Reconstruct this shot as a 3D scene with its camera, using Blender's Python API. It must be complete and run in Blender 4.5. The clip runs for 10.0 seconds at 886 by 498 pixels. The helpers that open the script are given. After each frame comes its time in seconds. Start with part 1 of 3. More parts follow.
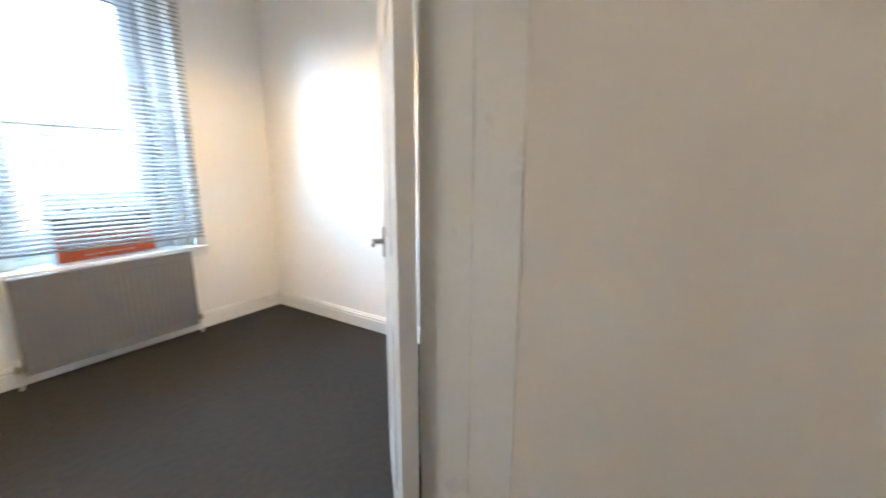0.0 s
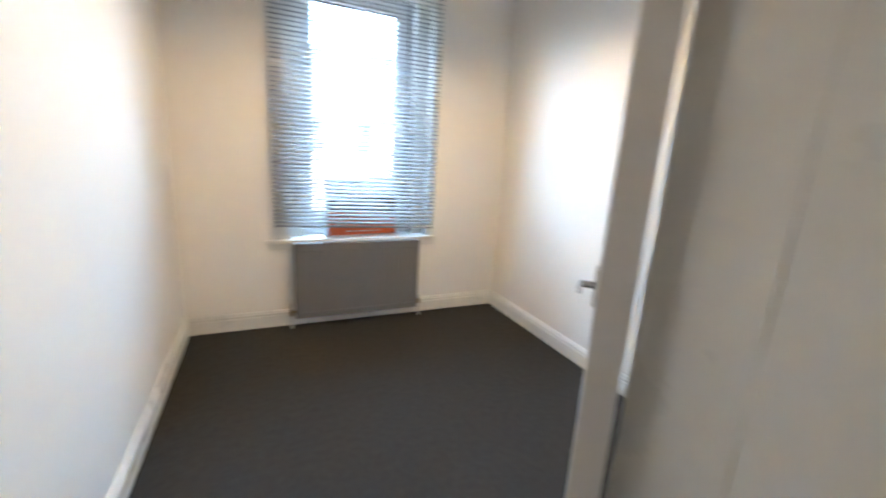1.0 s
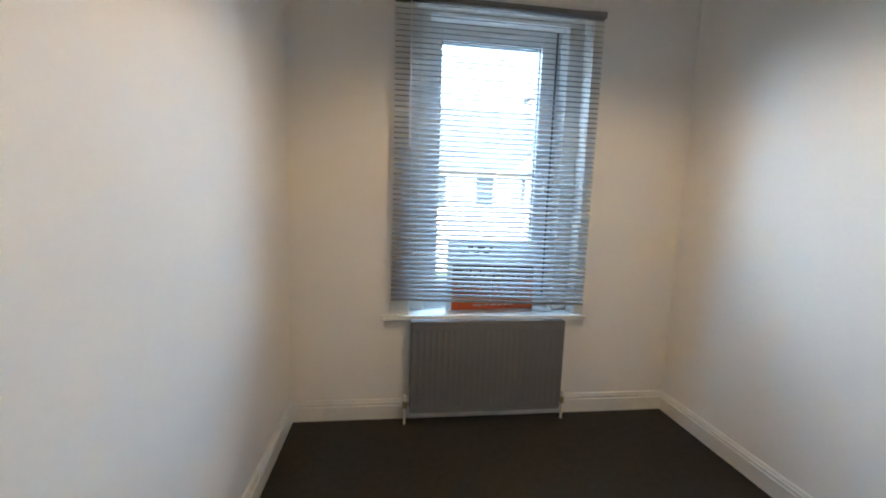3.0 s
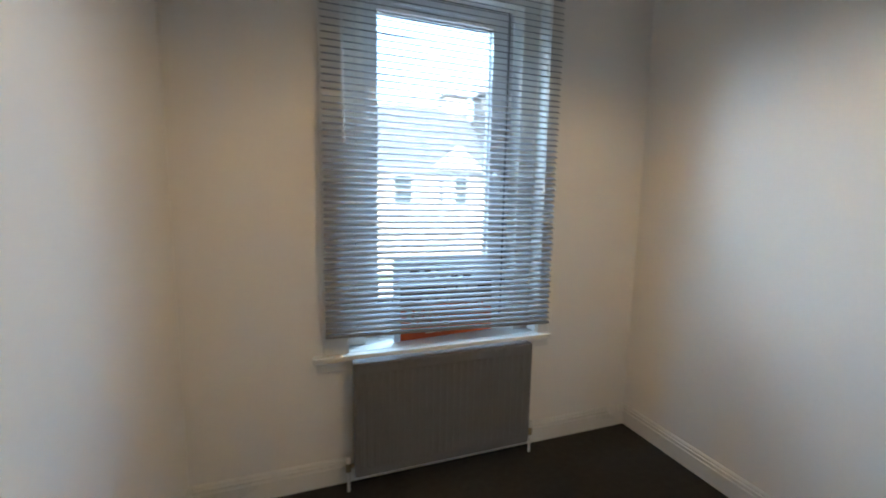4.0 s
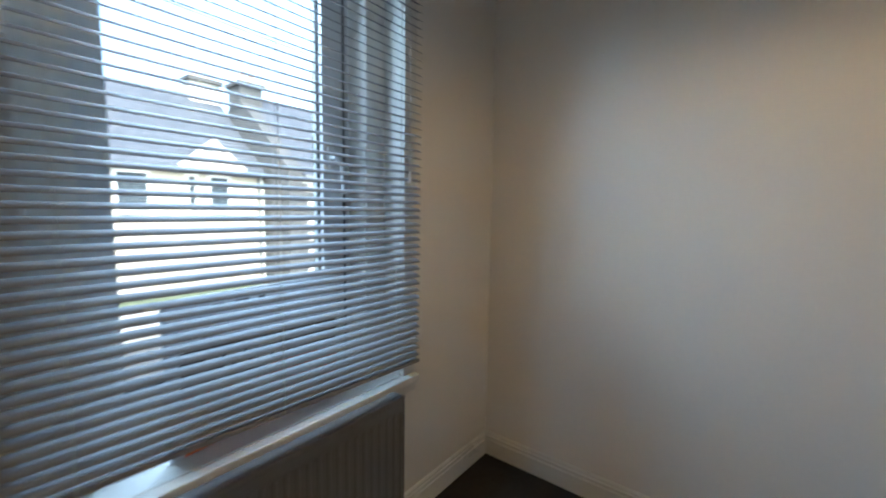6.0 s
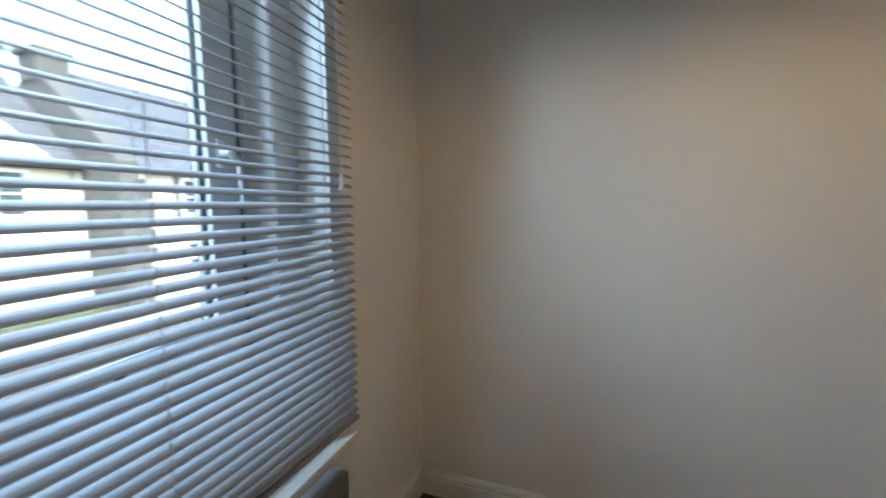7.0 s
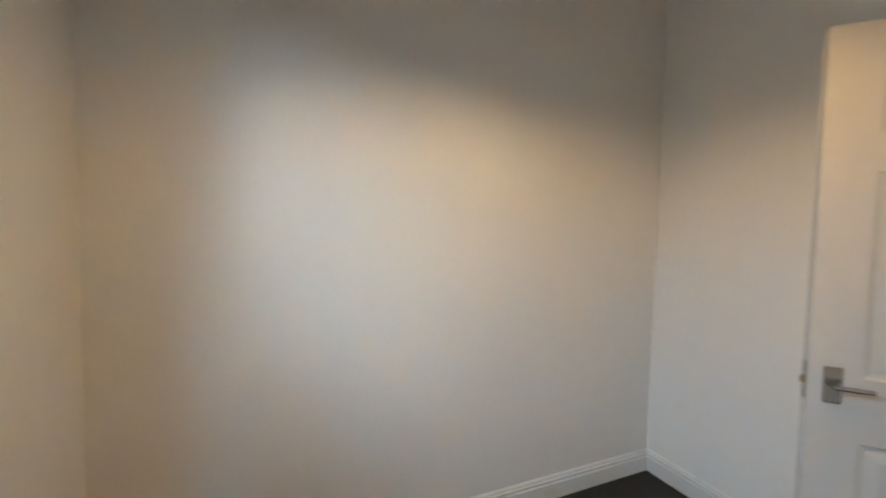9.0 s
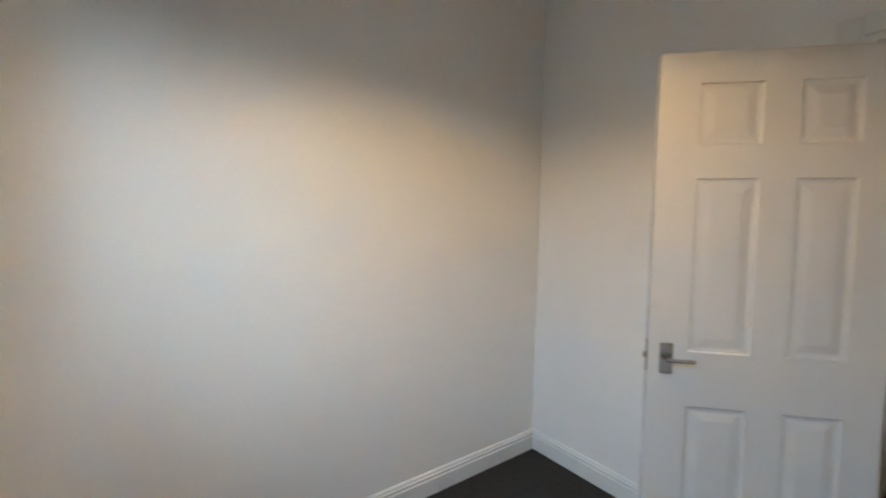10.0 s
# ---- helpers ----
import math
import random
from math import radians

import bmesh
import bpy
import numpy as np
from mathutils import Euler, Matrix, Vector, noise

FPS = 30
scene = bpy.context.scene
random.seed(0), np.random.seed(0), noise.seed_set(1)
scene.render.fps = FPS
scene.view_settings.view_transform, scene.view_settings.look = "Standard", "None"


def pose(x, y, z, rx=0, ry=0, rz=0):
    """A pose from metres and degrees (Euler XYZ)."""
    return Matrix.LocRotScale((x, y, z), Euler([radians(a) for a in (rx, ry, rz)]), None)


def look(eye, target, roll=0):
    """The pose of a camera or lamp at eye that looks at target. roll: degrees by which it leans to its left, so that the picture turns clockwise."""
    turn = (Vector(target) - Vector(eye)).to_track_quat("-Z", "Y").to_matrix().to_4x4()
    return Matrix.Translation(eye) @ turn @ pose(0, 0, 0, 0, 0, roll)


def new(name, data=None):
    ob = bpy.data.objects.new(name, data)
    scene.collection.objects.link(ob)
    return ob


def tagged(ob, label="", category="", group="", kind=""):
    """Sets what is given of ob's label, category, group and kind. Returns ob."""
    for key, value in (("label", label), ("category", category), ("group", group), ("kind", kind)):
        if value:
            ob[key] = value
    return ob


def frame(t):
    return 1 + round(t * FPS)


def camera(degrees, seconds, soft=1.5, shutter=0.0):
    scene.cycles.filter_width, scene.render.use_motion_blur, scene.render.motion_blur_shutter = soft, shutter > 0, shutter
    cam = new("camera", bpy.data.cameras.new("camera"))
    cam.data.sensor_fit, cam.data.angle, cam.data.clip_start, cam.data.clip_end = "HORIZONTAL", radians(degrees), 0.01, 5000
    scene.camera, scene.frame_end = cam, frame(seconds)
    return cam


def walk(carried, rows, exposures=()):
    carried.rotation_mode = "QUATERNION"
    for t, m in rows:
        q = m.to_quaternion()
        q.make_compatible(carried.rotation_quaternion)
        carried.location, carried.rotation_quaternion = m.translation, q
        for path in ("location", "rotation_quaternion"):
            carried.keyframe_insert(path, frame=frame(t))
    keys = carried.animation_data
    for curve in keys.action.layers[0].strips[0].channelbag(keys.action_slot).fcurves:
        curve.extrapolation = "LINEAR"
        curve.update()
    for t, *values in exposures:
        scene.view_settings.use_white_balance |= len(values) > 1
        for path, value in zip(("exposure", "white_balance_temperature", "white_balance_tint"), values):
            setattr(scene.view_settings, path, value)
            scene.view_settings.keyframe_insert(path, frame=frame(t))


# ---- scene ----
cam = camera(96.1, 10.0, soft=1.8, shutter=0.7)
PATH = [
    (0, (-2.041, -3.018, 1.182), (-0.393, -1.959, 0.78), 0.1),
    (0.2, (-1.99, -3.0, 1.188), (-0.436, -1.802, 0.798), 1.1),
    (0.4, (-1.908, -2.945, 1.193), (-0.466, -1.629, 0.759), 0.9),
    (0.5, (-1.868, -2.92, 1.194), (-0.518, -1.512, 0.753), 1.1),
    (1, (-1.768, -2.831, 1.236), (-0.959, -1.06, 0.782), 3.4),
    (1.2, (-1.756, -2.79, 1.245), (-1.134, -0.948, 0.774), 3.8),
    (1.5, (-1.728, -2.744, 1.256), (-1.303, -0.834, 0.843), 2.8),
    (1.6, (-1.718, -2.722, 1.263), (-1.329, -0.797, 0.886), 2.8),
    (1.8, (-1.719, -2.663, 1.276), (-1.381, -0.718, 0.955), 3.3),
    (2, (-1.708, -2.589, 1.289), (-1.431, -0.627, 1.015), 2.8),
    (2.1, (-1.704, -2.554, 1.295), (-1.434, -0.589, 1.037), 2.3),
    (2.5, (-1.72, -2.428, 1.271), (-1.445, -0.46, 1.053), 1.9),
    (2.7, (-1.717, -2.341, 1.269), (-1.467, -0.371, 1.033), 1.8),
    (3.8, (-1.765, -1.843, 1.316), (-1.249, 0.075, 1.077), 2.0),
    (4, (-1.798, -1.76, 1.319), (-1.131, 0.11, 1.075), 1.0),
    (4.5, (-1.856, -1.586, 1.289), (-1.009, 0.205, 1.021), 0.0),
    (5, (-1.812, -1.369, 1.269), (-0.688, 0.269, 1.037), 0.1),
    (5.5, (-1.779, -1.165, 1.272), (-0.465, 0.321, 1.013), 1.2),
    (5.7, (-1.759, -1.111, 1.264), (-0.322, 0.261, 1.036), 1.2),
    (6.8, (-1.589, -0.768, 1.326), (0.205, 0.091, 1.112), 0.1),
    (7, (-1.575, -0.682, 1.325), (0.291, 0.003, 1.107), -0.2),
    (7.5, (-1.54, -0.59, 1.346), (0.427, -0.339, 1.086), -1.3),
    (8, (-1.603, -0.631, 1.36), (0.383, -0.694, 1.134), 0.3),
    (8.3, (-1.596, -0.573, 1.35), (0.375, -0.877, 1.195), 0.4),
    (8.5, (-1.538, -0.565, 1.358), (0.399, -1.033, 1.196), 0.7),
    (9, (-1.562, -0.527, 1.358), (0.271, -1.322, 1.258), 1.1),
    (9.5, (-1.582, -0.568, 1.353), (0.15, -1.562, 1.257), 1.1),
    (10, (-1.601, -0.602, 1.357), (0.008, -1.787, 1.255), 1.1),
]
EXPOSURE = [(0, 5.75, 5950, 11), (1.2, 5.22, 5900, 11), (2.5, 4.6, 5900, 11), (4, 4.07, 5980, 11), (5.5, 3.43, 6050, 11), (7, 3.42, 6200, 11), (8.5, 3.98, 6800, 13), (10, 4.32, 6250, 12)]
walk(cam, [(t, look(*r)) for t, *r in PATH], EXPOSURE)

# ---- light ----
world = bpy.data.worlds.new("sky")
scene.world = world
world.use_nodes = True
wn = world.node_tree
wn.nodes.clear()
sky = wn.nodes.new("ShaderNodeTexSky")
sky.sky_type = "NISHITA"
sky.sun_disc = False
sky.sun_elevation = radians(51)
sky.sun_rotation = radians(206.6)
sky.air_density, sky.dust_density, sky.ozone_density = 1.0, 4.0, 1.0
wbg = wn.nodes.new("ShaderNodeBackground")
wbg.inputs["Strength"].default_value = 0.14
wout = wn.nodes.new("ShaderNodeOutputWorld")
wn.links.new(sky.outputs[0], wbg.inputs[0])
wn.links.new(wbg.outputs[0], wout.inputs[0])
sun = new("sun", bpy.data.lights.new("sun", "SUN"))
sun.data.energy, sun.data.angle, sun.data.color = 0.10, radians(18), (1.0, 0.95, 0.88)
sun.matrix_world = look((-4.5, -9.0, 12.4), (0, 0, 0))
# daylight of the bright sky above the window's opening
sky_lamp = new("window_daylight", bpy.data.lights.new("window_daylight", "AREA"))
sky_lamp.data.shape, sky_lamp.data.size, sky_lamp.data.size_y = "RECTANGLE", 2.1, 0.9
sky_lamp.data.energy, sky_lamp.data.color = 14.5, (0.54, 0.78, 1.0)
sky_lamp.matrix_world = look((-1.42, 0.85, 2.60), (-1.42, 0.0, 1.85))
# warm bulb of the pendant in the middle of the room
LAMP = (-1.125, -1.262, 2.145)
bulb_light = new("pendant_bulb_light", bpy.data.lights.new("pendant_bulb_light", "POINT"))
bulb_light.data.energy, bulb_light.data.color = 1.12, (1.0, 0.625, 0.245)
bulb_light.data.shadow_soft_size = 0.036
bulb_light.matrix_world = pose(*LAMP)
# added weaker fill light in the hall, out of view, to brighten its walls
HALL_FILL = (-1.815, -3.80, 2.22)
hall_fill = new("hall_fill_light", bpy.data.lights.new("hall_fill_light", "POINT"))
hall_fill.data.energy, hall_fill.data.color = 0.155, (1.0, 0.86, 0.70)
hall_fill.data.shadow_soft_size = 0.036
hall_fill.matrix_world = pose(*HALL_FILL)


# ---- materials ----
def mat(name, col, rough=0.5, metal=0.0, vary=0.06, scale=3.0, fine=120.0, bump=0.05, bscale=300.0, spec=0.5, tint=None):
    m = bpy.data.materials.new(name)
    m.use_nodes = True
    t = m.node_tree
    b = t.nodes["Principled BSDF"]
    b.inputs["Roughness"].default_value = rough
    b.inputs["Metallic"].default_value = metal
    b.inputs["Specular IOR Level"].default_value = spec
    co = t.nodes.new("ShaderNodeTexCoord")
    n1 = t.nodes.new("ShaderNodeTexNoise")
    n1.inputs["Scale"].default_value, n1.inputs["Detail"].default_value = scale, 5
    n2 = t.nodes.new("ShaderNodeTexNoise")
    n2.inputs["Scale"].default_value, n2.inputs["Detail"].default_value = fine, 2
    n3 = t.nodes.new("ShaderNodeTexNoise")
    n3.inputs["Scale"].default_value, n3.inputs["Detail"].default_value = bscale, 3
    for n in (n1, n2, n3):
        t.links.new(co.outputs["Object"], n.inputs["Vector"])
    add = t.nodes.new("ShaderNodeMath")
    add.operation = "ADD"
    half = t.nodes.new("ShaderNodeMath")
    half.operation, half.inputs[1].default_value = "MULTIPLY", 0.5
    t.links.new(n1.outputs["Fac"], add.inputs[0])
    t.links.new(n2.outputs["Fac"], add.inputs[1])
    t.links.new(add.outputs[0], half.inputs[0])
    ramp = t.nodes.new("ShaderNodeValToRGB")
    ramp.color_ramp.elements[0].position, ramp.color_ramp.elements[1].position = 0.3, 0.7
    lo = [c * (1 - vary) for c in col]
    hi = [min(1, c * (1 + vary)) for c in (tint or col)]
    ramp.color_ramp.elements[0].color = (*lo, 1)
    ramp.color_ramp.elements[1].color = (*hi, 1)
    t.links.new(half.outputs[0], ramp.inputs[0])
    t.links.new(ramp.outputs[0], b.inputs["Base Color"])
    mr = t.nodes.new("ShaderNodeMapRange")
    mr.inputs["To Min"].default_value, mr.inputs["To Max"].default_value = max(0, rough - 0.03), min(1, rough + 0.03)
    t.links.new(n1.outputs["Fac"], mr.inputs["Value"])
    t.links.new(mr.outputs[0], b.inputs["Roughness"])
    bp = t.nodes.new("ShaderNodeBump")
    bp.inputs["Strength"].default_value, bp.inputs["Distance"].default_value = bump, 0.002
    t.links.new(n3.outputs["Fac"], bp.inputs["Height"])
    t.links.new(bp.outputs[0], b.inputs["Normal"])
    return m


WALL = mat("wall_paint", (0.87, 0.845, 0.80), 0.6, vary=0.015, scale=1.2, fine=60, bump=0.12, bscale=160)
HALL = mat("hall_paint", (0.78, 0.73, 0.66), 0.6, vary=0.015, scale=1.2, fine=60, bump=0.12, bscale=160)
CEIL = mat("ceiling_paint", (0.87, 0.865, 0.85), 0.8, vary=0.015, bump=0.1, bscale=120)
GLOSS = mat("white_gloss", (0.78, 0.77, 0.73), 0.28, vary=0.02, scale=4, fine=40, bump=0.03, bscale=60)
DOORP = mat("door_paint", (0.64, 0.62, 0.59), 0.33, vary=0.015, scale=4, fine=50, bump=0.04, bscale=90)
UPVC = mat("white_upvc", (0.72, 0.73, 0.74), 0.22, vary=0.01, bump=0.01)
GASKET = mat("black_gasket", (0.02, 0.02, 0.022), 0.6, vary=0.1)
SEAL_GAP = mat("grey_seal_gap", (0.09, 0.095, 0.105), 0.6, vary=0.1)
CARPET = mat("charcoal_carpet", (0.046, 0.044, 0.042), 0.95, vary=0.22, scale=30, fine=420, bump=0.9, bscale=700, spec=0.1)
SLAT = mat("grey_slat", (0.255, 0.26, 0.27), 0.55, vary=0.03, scale=6, fine=80, bump=0.02, spec=0.25)
RAIL = mat("grey_rail", (0.21, 0.21, 0.213), 0.4, metal=0.3, vary=0.04, bump=0.02)
CORD = mat("cord", (0.60, 0.60, 0.58), 0.7, vary=0.05)
CLEAR = mat("wand_plastic", (0.85, 0.87, 0.88), 0.15, vary=0.02)
RADM = mat("grey_radiator_paint", (0.17, 0.167, 0.172), 0.45, vary=0.07, scale=8, fine=90, bump=0.06, bscale=120)
CHROME = mat("satin_chrome", (0.43, 0.42, 0.41), 0.25, metal=1.0, vary=0.04, bump=0.02)
BRASS = mat("dull_brass", (0.38, 0.31, 0.2), 0.4, metal=1.0, vary=0.1)
COPPER = mat("white_pipe", (0.7, 0.69, 0.66), 0.35, vary=0.05)
ORANGE = mat("orange_board", (0.80, 0.13, 0.025), 0.5, vary=0.03, bump=0.02)
BROWN = mat("dark_board_band", (0.13, 0.10, 0.085), 0.5, vary=0.05)
PRINT = mat("pale_print", (0.70, 0.66, 0.60), 0.5, vary=0.04)
HARL = mat("cream_harling", (0.56, 0.50, 0.40), 0.9, vary=0.06, scale=1.5, fine=25, bump=0.5, bscale=40)
HARL2 = mat("white_harling", (0.58, 0.55, 0.49), 0.9, vary=0.05, scale=1.5, fine=25, bump=0.5, bscale=40)
STONE = mat("grey_stone", (0.088, 0.088, 0.088), 0.9, vary=0.25, scale=2.5, fine=14, bump=0.6, bscale=20)
MARGIN = mat("white_margin", (0.78, 0.76, 0.70), 0.7, vary=0.04)
TERRA = mat("terracotta_pot", (0.45, 0.32, 0.22), 0.8, vary=0.15)
ASPH = mat("asphalt", (0.07, 0.07, 0.072), 0.9, vary=0.2, scale=1.0, fine=30, bump=0.4, bscale=60)
PAVE = mat("pavement_slab", (0.30, 0.29, 0.27), 0.9, vary=0.12, scale=1.5, fine=20)
GRASS = mat("grass", (0.075, 0.095, 0.05), 0.95, vary=0.4, scale=4, fine=60, bump=0.8, bscale=80)
DARKGLASS = mat("far_window_glass", (0.06, 0.075, 0.09), 0.12, vary=0.2, spec=0.2)
WIRE = mat("black_cable", (0.03, 0.03, 0.03), 0.6)


def slate():
    m = mat("slate", (0.13, 0.15, 0.19), 0.6, vary=0.15)
    t = m.node_tree
    b = t.nodes["Principled BSDF"]
    co = t.nodes.new("ShaderNodeTexCoord")
    br = t.nodes.new("ShaderNodeTexBrick")
    br.inputs["Color1"].default_value = (0.08, 0.088, 0.104, 1)
    br.inputs["Color2"].default_value = (0.105, 0.114, 0.132, 1)
    br.inputs["Mortar"].default_value = (0.045, 0.05, 0.058, 1)
    br.inputs["Scale"].default_value = 1.0
    br.inputs["Brick Width"].default_value, br.inputs["Row Height"].default_value = 0.28, 0.19
    br.inputs["Mortar Size"].default_value = 0.012
    t.links.new(co.outputs["UV"], br.inputs["Vector"])
    t.links.new(br.outputs["Color"], b.inputs["Base Color"])
    b.inputs["Specular IOR Level"].default_value = 0.12
    return m


SLATE = slate()


def glass():
    m = bpy.data.materials.new("window_glass")
    m.use_nodes = True
    t = m.node_tree
    t.nodes.clear()
    o = t.nodes.new("ShaderNodeOutputMaterial")
    mix = t.nodes.new("ShaderNodeMixShader")
    tr = t.nodes.new("ShaderNodeBsdfTransparent")
    tr.inputs[0].default_value = (0.93, 0.96, 0.95, 1)
    gl = t.nodes.new("ShaderNodeBsdfGlossy")
    gl.inputs["Roughness"].default_value = 0.02
    lw = t.nodes.new("ShaderNodeLayerWeight")
    lw.inputs["Blend"].default_value = 0.5
    pw = t.nodes.new("ShaderNodeMath")
    pw.operation, pw.inputs[1].default_value = "POWER", 5.0
    ma = t.nodes.new("ShaderNodeMath")
    ma.operation, ma.inputs[1].default_value, ma.inputs[2].default_value = "MULTIPLY_ADD", 0.9, 0.02
    t.links.new(lw.outputs["Facing"], pw.inputs[0])
    t.links.new(pw.outputs[0], ma.inputs[0])
    t.links.new(ma.outputs[0], mix.inputs[0])
    t.links.new(tr.outputs[0], mix.inputs[1])
    t.links.new(gl.outputs[0], mix.inputs[2])
    t.links.new(mix.outputs[0], o.inputs[0])
    return m


GLASS = glass()


def sheet(name, through_light):
    m = mat(name, (0.72, 0.72, 0.70), 0.45, vary=0.03)
    t = m.node_tree
    tl = t.nodes.new("ShaderNodeBsdfTranslucent")
    tl.inputs["Color"].default_value = (0.72, 0.74, 0.76, 1)
    mix = t.nodes.new("ShaderNodeMixShader")
    mix.inputs[0].default_value = through_light
    t.links.new(t.nodes["Principled BSDF"].outputs[0], mix.inputs[1])
    t.links.new(tl.outputs[0], mix.inputs[2])
    t.links.new(mix.outputs[0], t.nodes["Material Output"].inputs["Surface"])
    return m


SHEET = sheet("white_plastic_sheet", 0.35)
SHADE = sheet("white_shade_fabric", 0.16)


# ---- mesh helpers ----
def box(bm, x0, x1, y0, y1, z0, z1, bevel=0.0):
    x0, x1, y0, y1, z0, z1 = min(x0, x1), max(x0, x1), min(y0, y1), max(y0, y1), min(z0, z1), max(z0, z1)
    v = [bm.verts.new((x, y, z)) for x in (x0, x1) for y in (y0, y1) for z in (z0, z1)]
    fs = [bm.faces.new([v[i] for i in q]) for q in ((0, 1, 3, 2), (4, 6, 7, 5), (0, 4, 5, 1), (2, 3, 7, 6), (0, 2, 6, 4), (1, 5, 7, 3))]
    if bevel:
        es = list({e for f in fs for e in f.edges})
        bmesh.ops.bevel(bm, geom=es, offset=bevel, segments=2, affect="EDGES", profile=0.6)


def tube(bm, a, b, r, seg=10, r2=None):
    a, b = Vector(a), Vector(b)
    d = b - a
    m = Matrix.Translation((a + b) / 2) @ d.to_track_quat("Z", "Y").to_matrix().to_4x4()
    bmesh.ops.create_cone(bm, cap_ends=True, segments=seg, radius1=r, radius2=r if r2 is None else r2, depth=d.length, matrix=m)


def sweep(bm, profile, path, closed=False):
    """Sweep a profile (out, up) along a level path; out is to the right of the way, with mitred corners."""
    rings = []
    n = len(path)
    for i, p in enumerate(path):
        p = Vector(p)
        dirs = []
        if i > 0:
            dirs.append((p - Vector(path[i - 1])).normalized())
        if i < n - 1:
            dirs.append((Vector(path[i + 1]) - p).normalized())
        rights = [Vector((d.y, -d.x, 0)) for d in dirs]
        r = sum(rights, Vector()).normalized()
        r /= r.dot(rights[0])
        rings.append([bm.verts.new(p + r * o + Vector((0, 0, u))) for o, u in profile])
    k = len(profile)
    for a, b in zip(rings, rings[1:]):
        for j in range(k):
            bm.faces.new((a[j], a[(j + 1) % k], b[(j + 1) % k], b[j]))
    bm.faces.new(rings[0][::-1])
    bm.faces.new(rings[-1])


def part(name, bm, material, parent=None, label="", smooth=False):
    bmesh.ops.recalc_face_normals(bm, faces=bm.faces[:])
    me = bpy.data.meshes.new(name)
    bm.to_mesh(me)
    bm.free()
    me.materials.append(material)
    if smooth:
        for p in me.polygons:
            p.use_smooth = True
    ob = new(name, me)
    if parent:
        ob.parent = parent
    if label:
        ob["label"] = label
    return ob


def empty(name, m=None):
    ob = new(name)
    if m is not None:
        ob.matrix_world = m
    return ob


def boxes(name, rows, material, parent=None, label="", bevel=0.0):
    bm = bmesh.new()
    for r in rows:
        box(bm, *r, bevel=bevel)
    return part(name, bm, material, parent, label)


# ---- the room's shell: corner of skirting faces at the origin ----
XL, XR, YW, YB = -2.268, 0.018, 0.018, -2.521
CZ = 2.78
HX, LX = -1.362, -2.130          # door opening between these, in the back wall
YH = -2.68                       # hall face of the back wall
OX0, OX1, OZ0, OZ1 = -1.613, -0.627, 0.60, 2.316
SX0, SX1, SZ0, SZ1 = -1.525, -0.718, 0.60, 2.281
YS, YO = 0.112, 0.280

wall_window = boxes("wall_window", [
    (XL - 0.12, OX0, YW, YS, 0, CZ), (OX1, XR + 0.12, YW, YS, 0, CZ), (OX0, OX1, YW, YS, 0, OZ0), (OX0, OX1, YW, YS, OZ1, CZ),
    (XL - 0.12, SX0, YS, YO, -1.5, CZ + 0.6), (SX1, XR + 0.12, YS, YO, -1.5, CZ + 0.6), (SX0, SX1, YS, YO, -1.5, SZ0), (SX0, SX1, YS, YO, SZ1, CZ + 0.6)], WALL)
tagged(wall_window, "cream painted plaster wall with a deep stepped window opening", "wall", kind="structure")
tagged(boxes("wall_right", [(XR, XR + 0.12, YH, YW, 0, CZ)], WALL), "plain cream painted plaster wall", "wall", kind="structure")
tagged(boxes("wall_left", [(XL - 0.12, XL, -4.6, YW, 0, CZ)], WALL), "plain cream painted plaster wall beside the doorway", "wall", kind="structure")
tagged(boxes("wall_door", [(HX + 0.03, XR, YH, YB, 0, CZ), (XL, LX - 0.02, YH, YB, 0, CZ), (LX - 0.02, HX + 0.03, YH, YB, 2.03, CZ)], WALL), "cream painted wall with a door opening", "wall", kind="structure")
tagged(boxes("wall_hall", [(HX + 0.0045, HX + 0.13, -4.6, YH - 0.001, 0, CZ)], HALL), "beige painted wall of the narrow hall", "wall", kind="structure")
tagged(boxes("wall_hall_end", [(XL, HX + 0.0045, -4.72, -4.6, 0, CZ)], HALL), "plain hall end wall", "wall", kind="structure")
tagged(boxes("floor", [(XL - 0.12, XR + 0.12, -4.72, YW, -0.08, 0)], CARPET), "dark charcoal short-pile carpet over the whole room", "carpet", kind="structure")
tagged(boxes("ceiling", [(XL - 0.12, XR + 0.12, -4.72, YS, CZ, CZ + 0.1)], CEIL), "plain white painted ceiling", "ceiling", kind="structure")

# skirting boards with a moulded top
SK = [(0, 0), (0.018, 0), (0.018, 0.080), (0.0135, 0.084), (0.0135, 0.091), (0.0165, 0.094), (0.0165, 0.100), (0.010, 0.103), (0.010, 0.109), (0.005, 0.116), (0, 0.118)]
bm = bmesh.new()
sweep(bm, SK, [(HX + 0.1005, YB, 0), (XR, YB, 0), (XR, YW, 0), (XL, YW, 0), (XL, -4.6, 0)][::-1])
tagged(part("baseboard", bm, GLOSS), "white gloss moulded skirting board with worn paint", "skirting board", kind="structure")

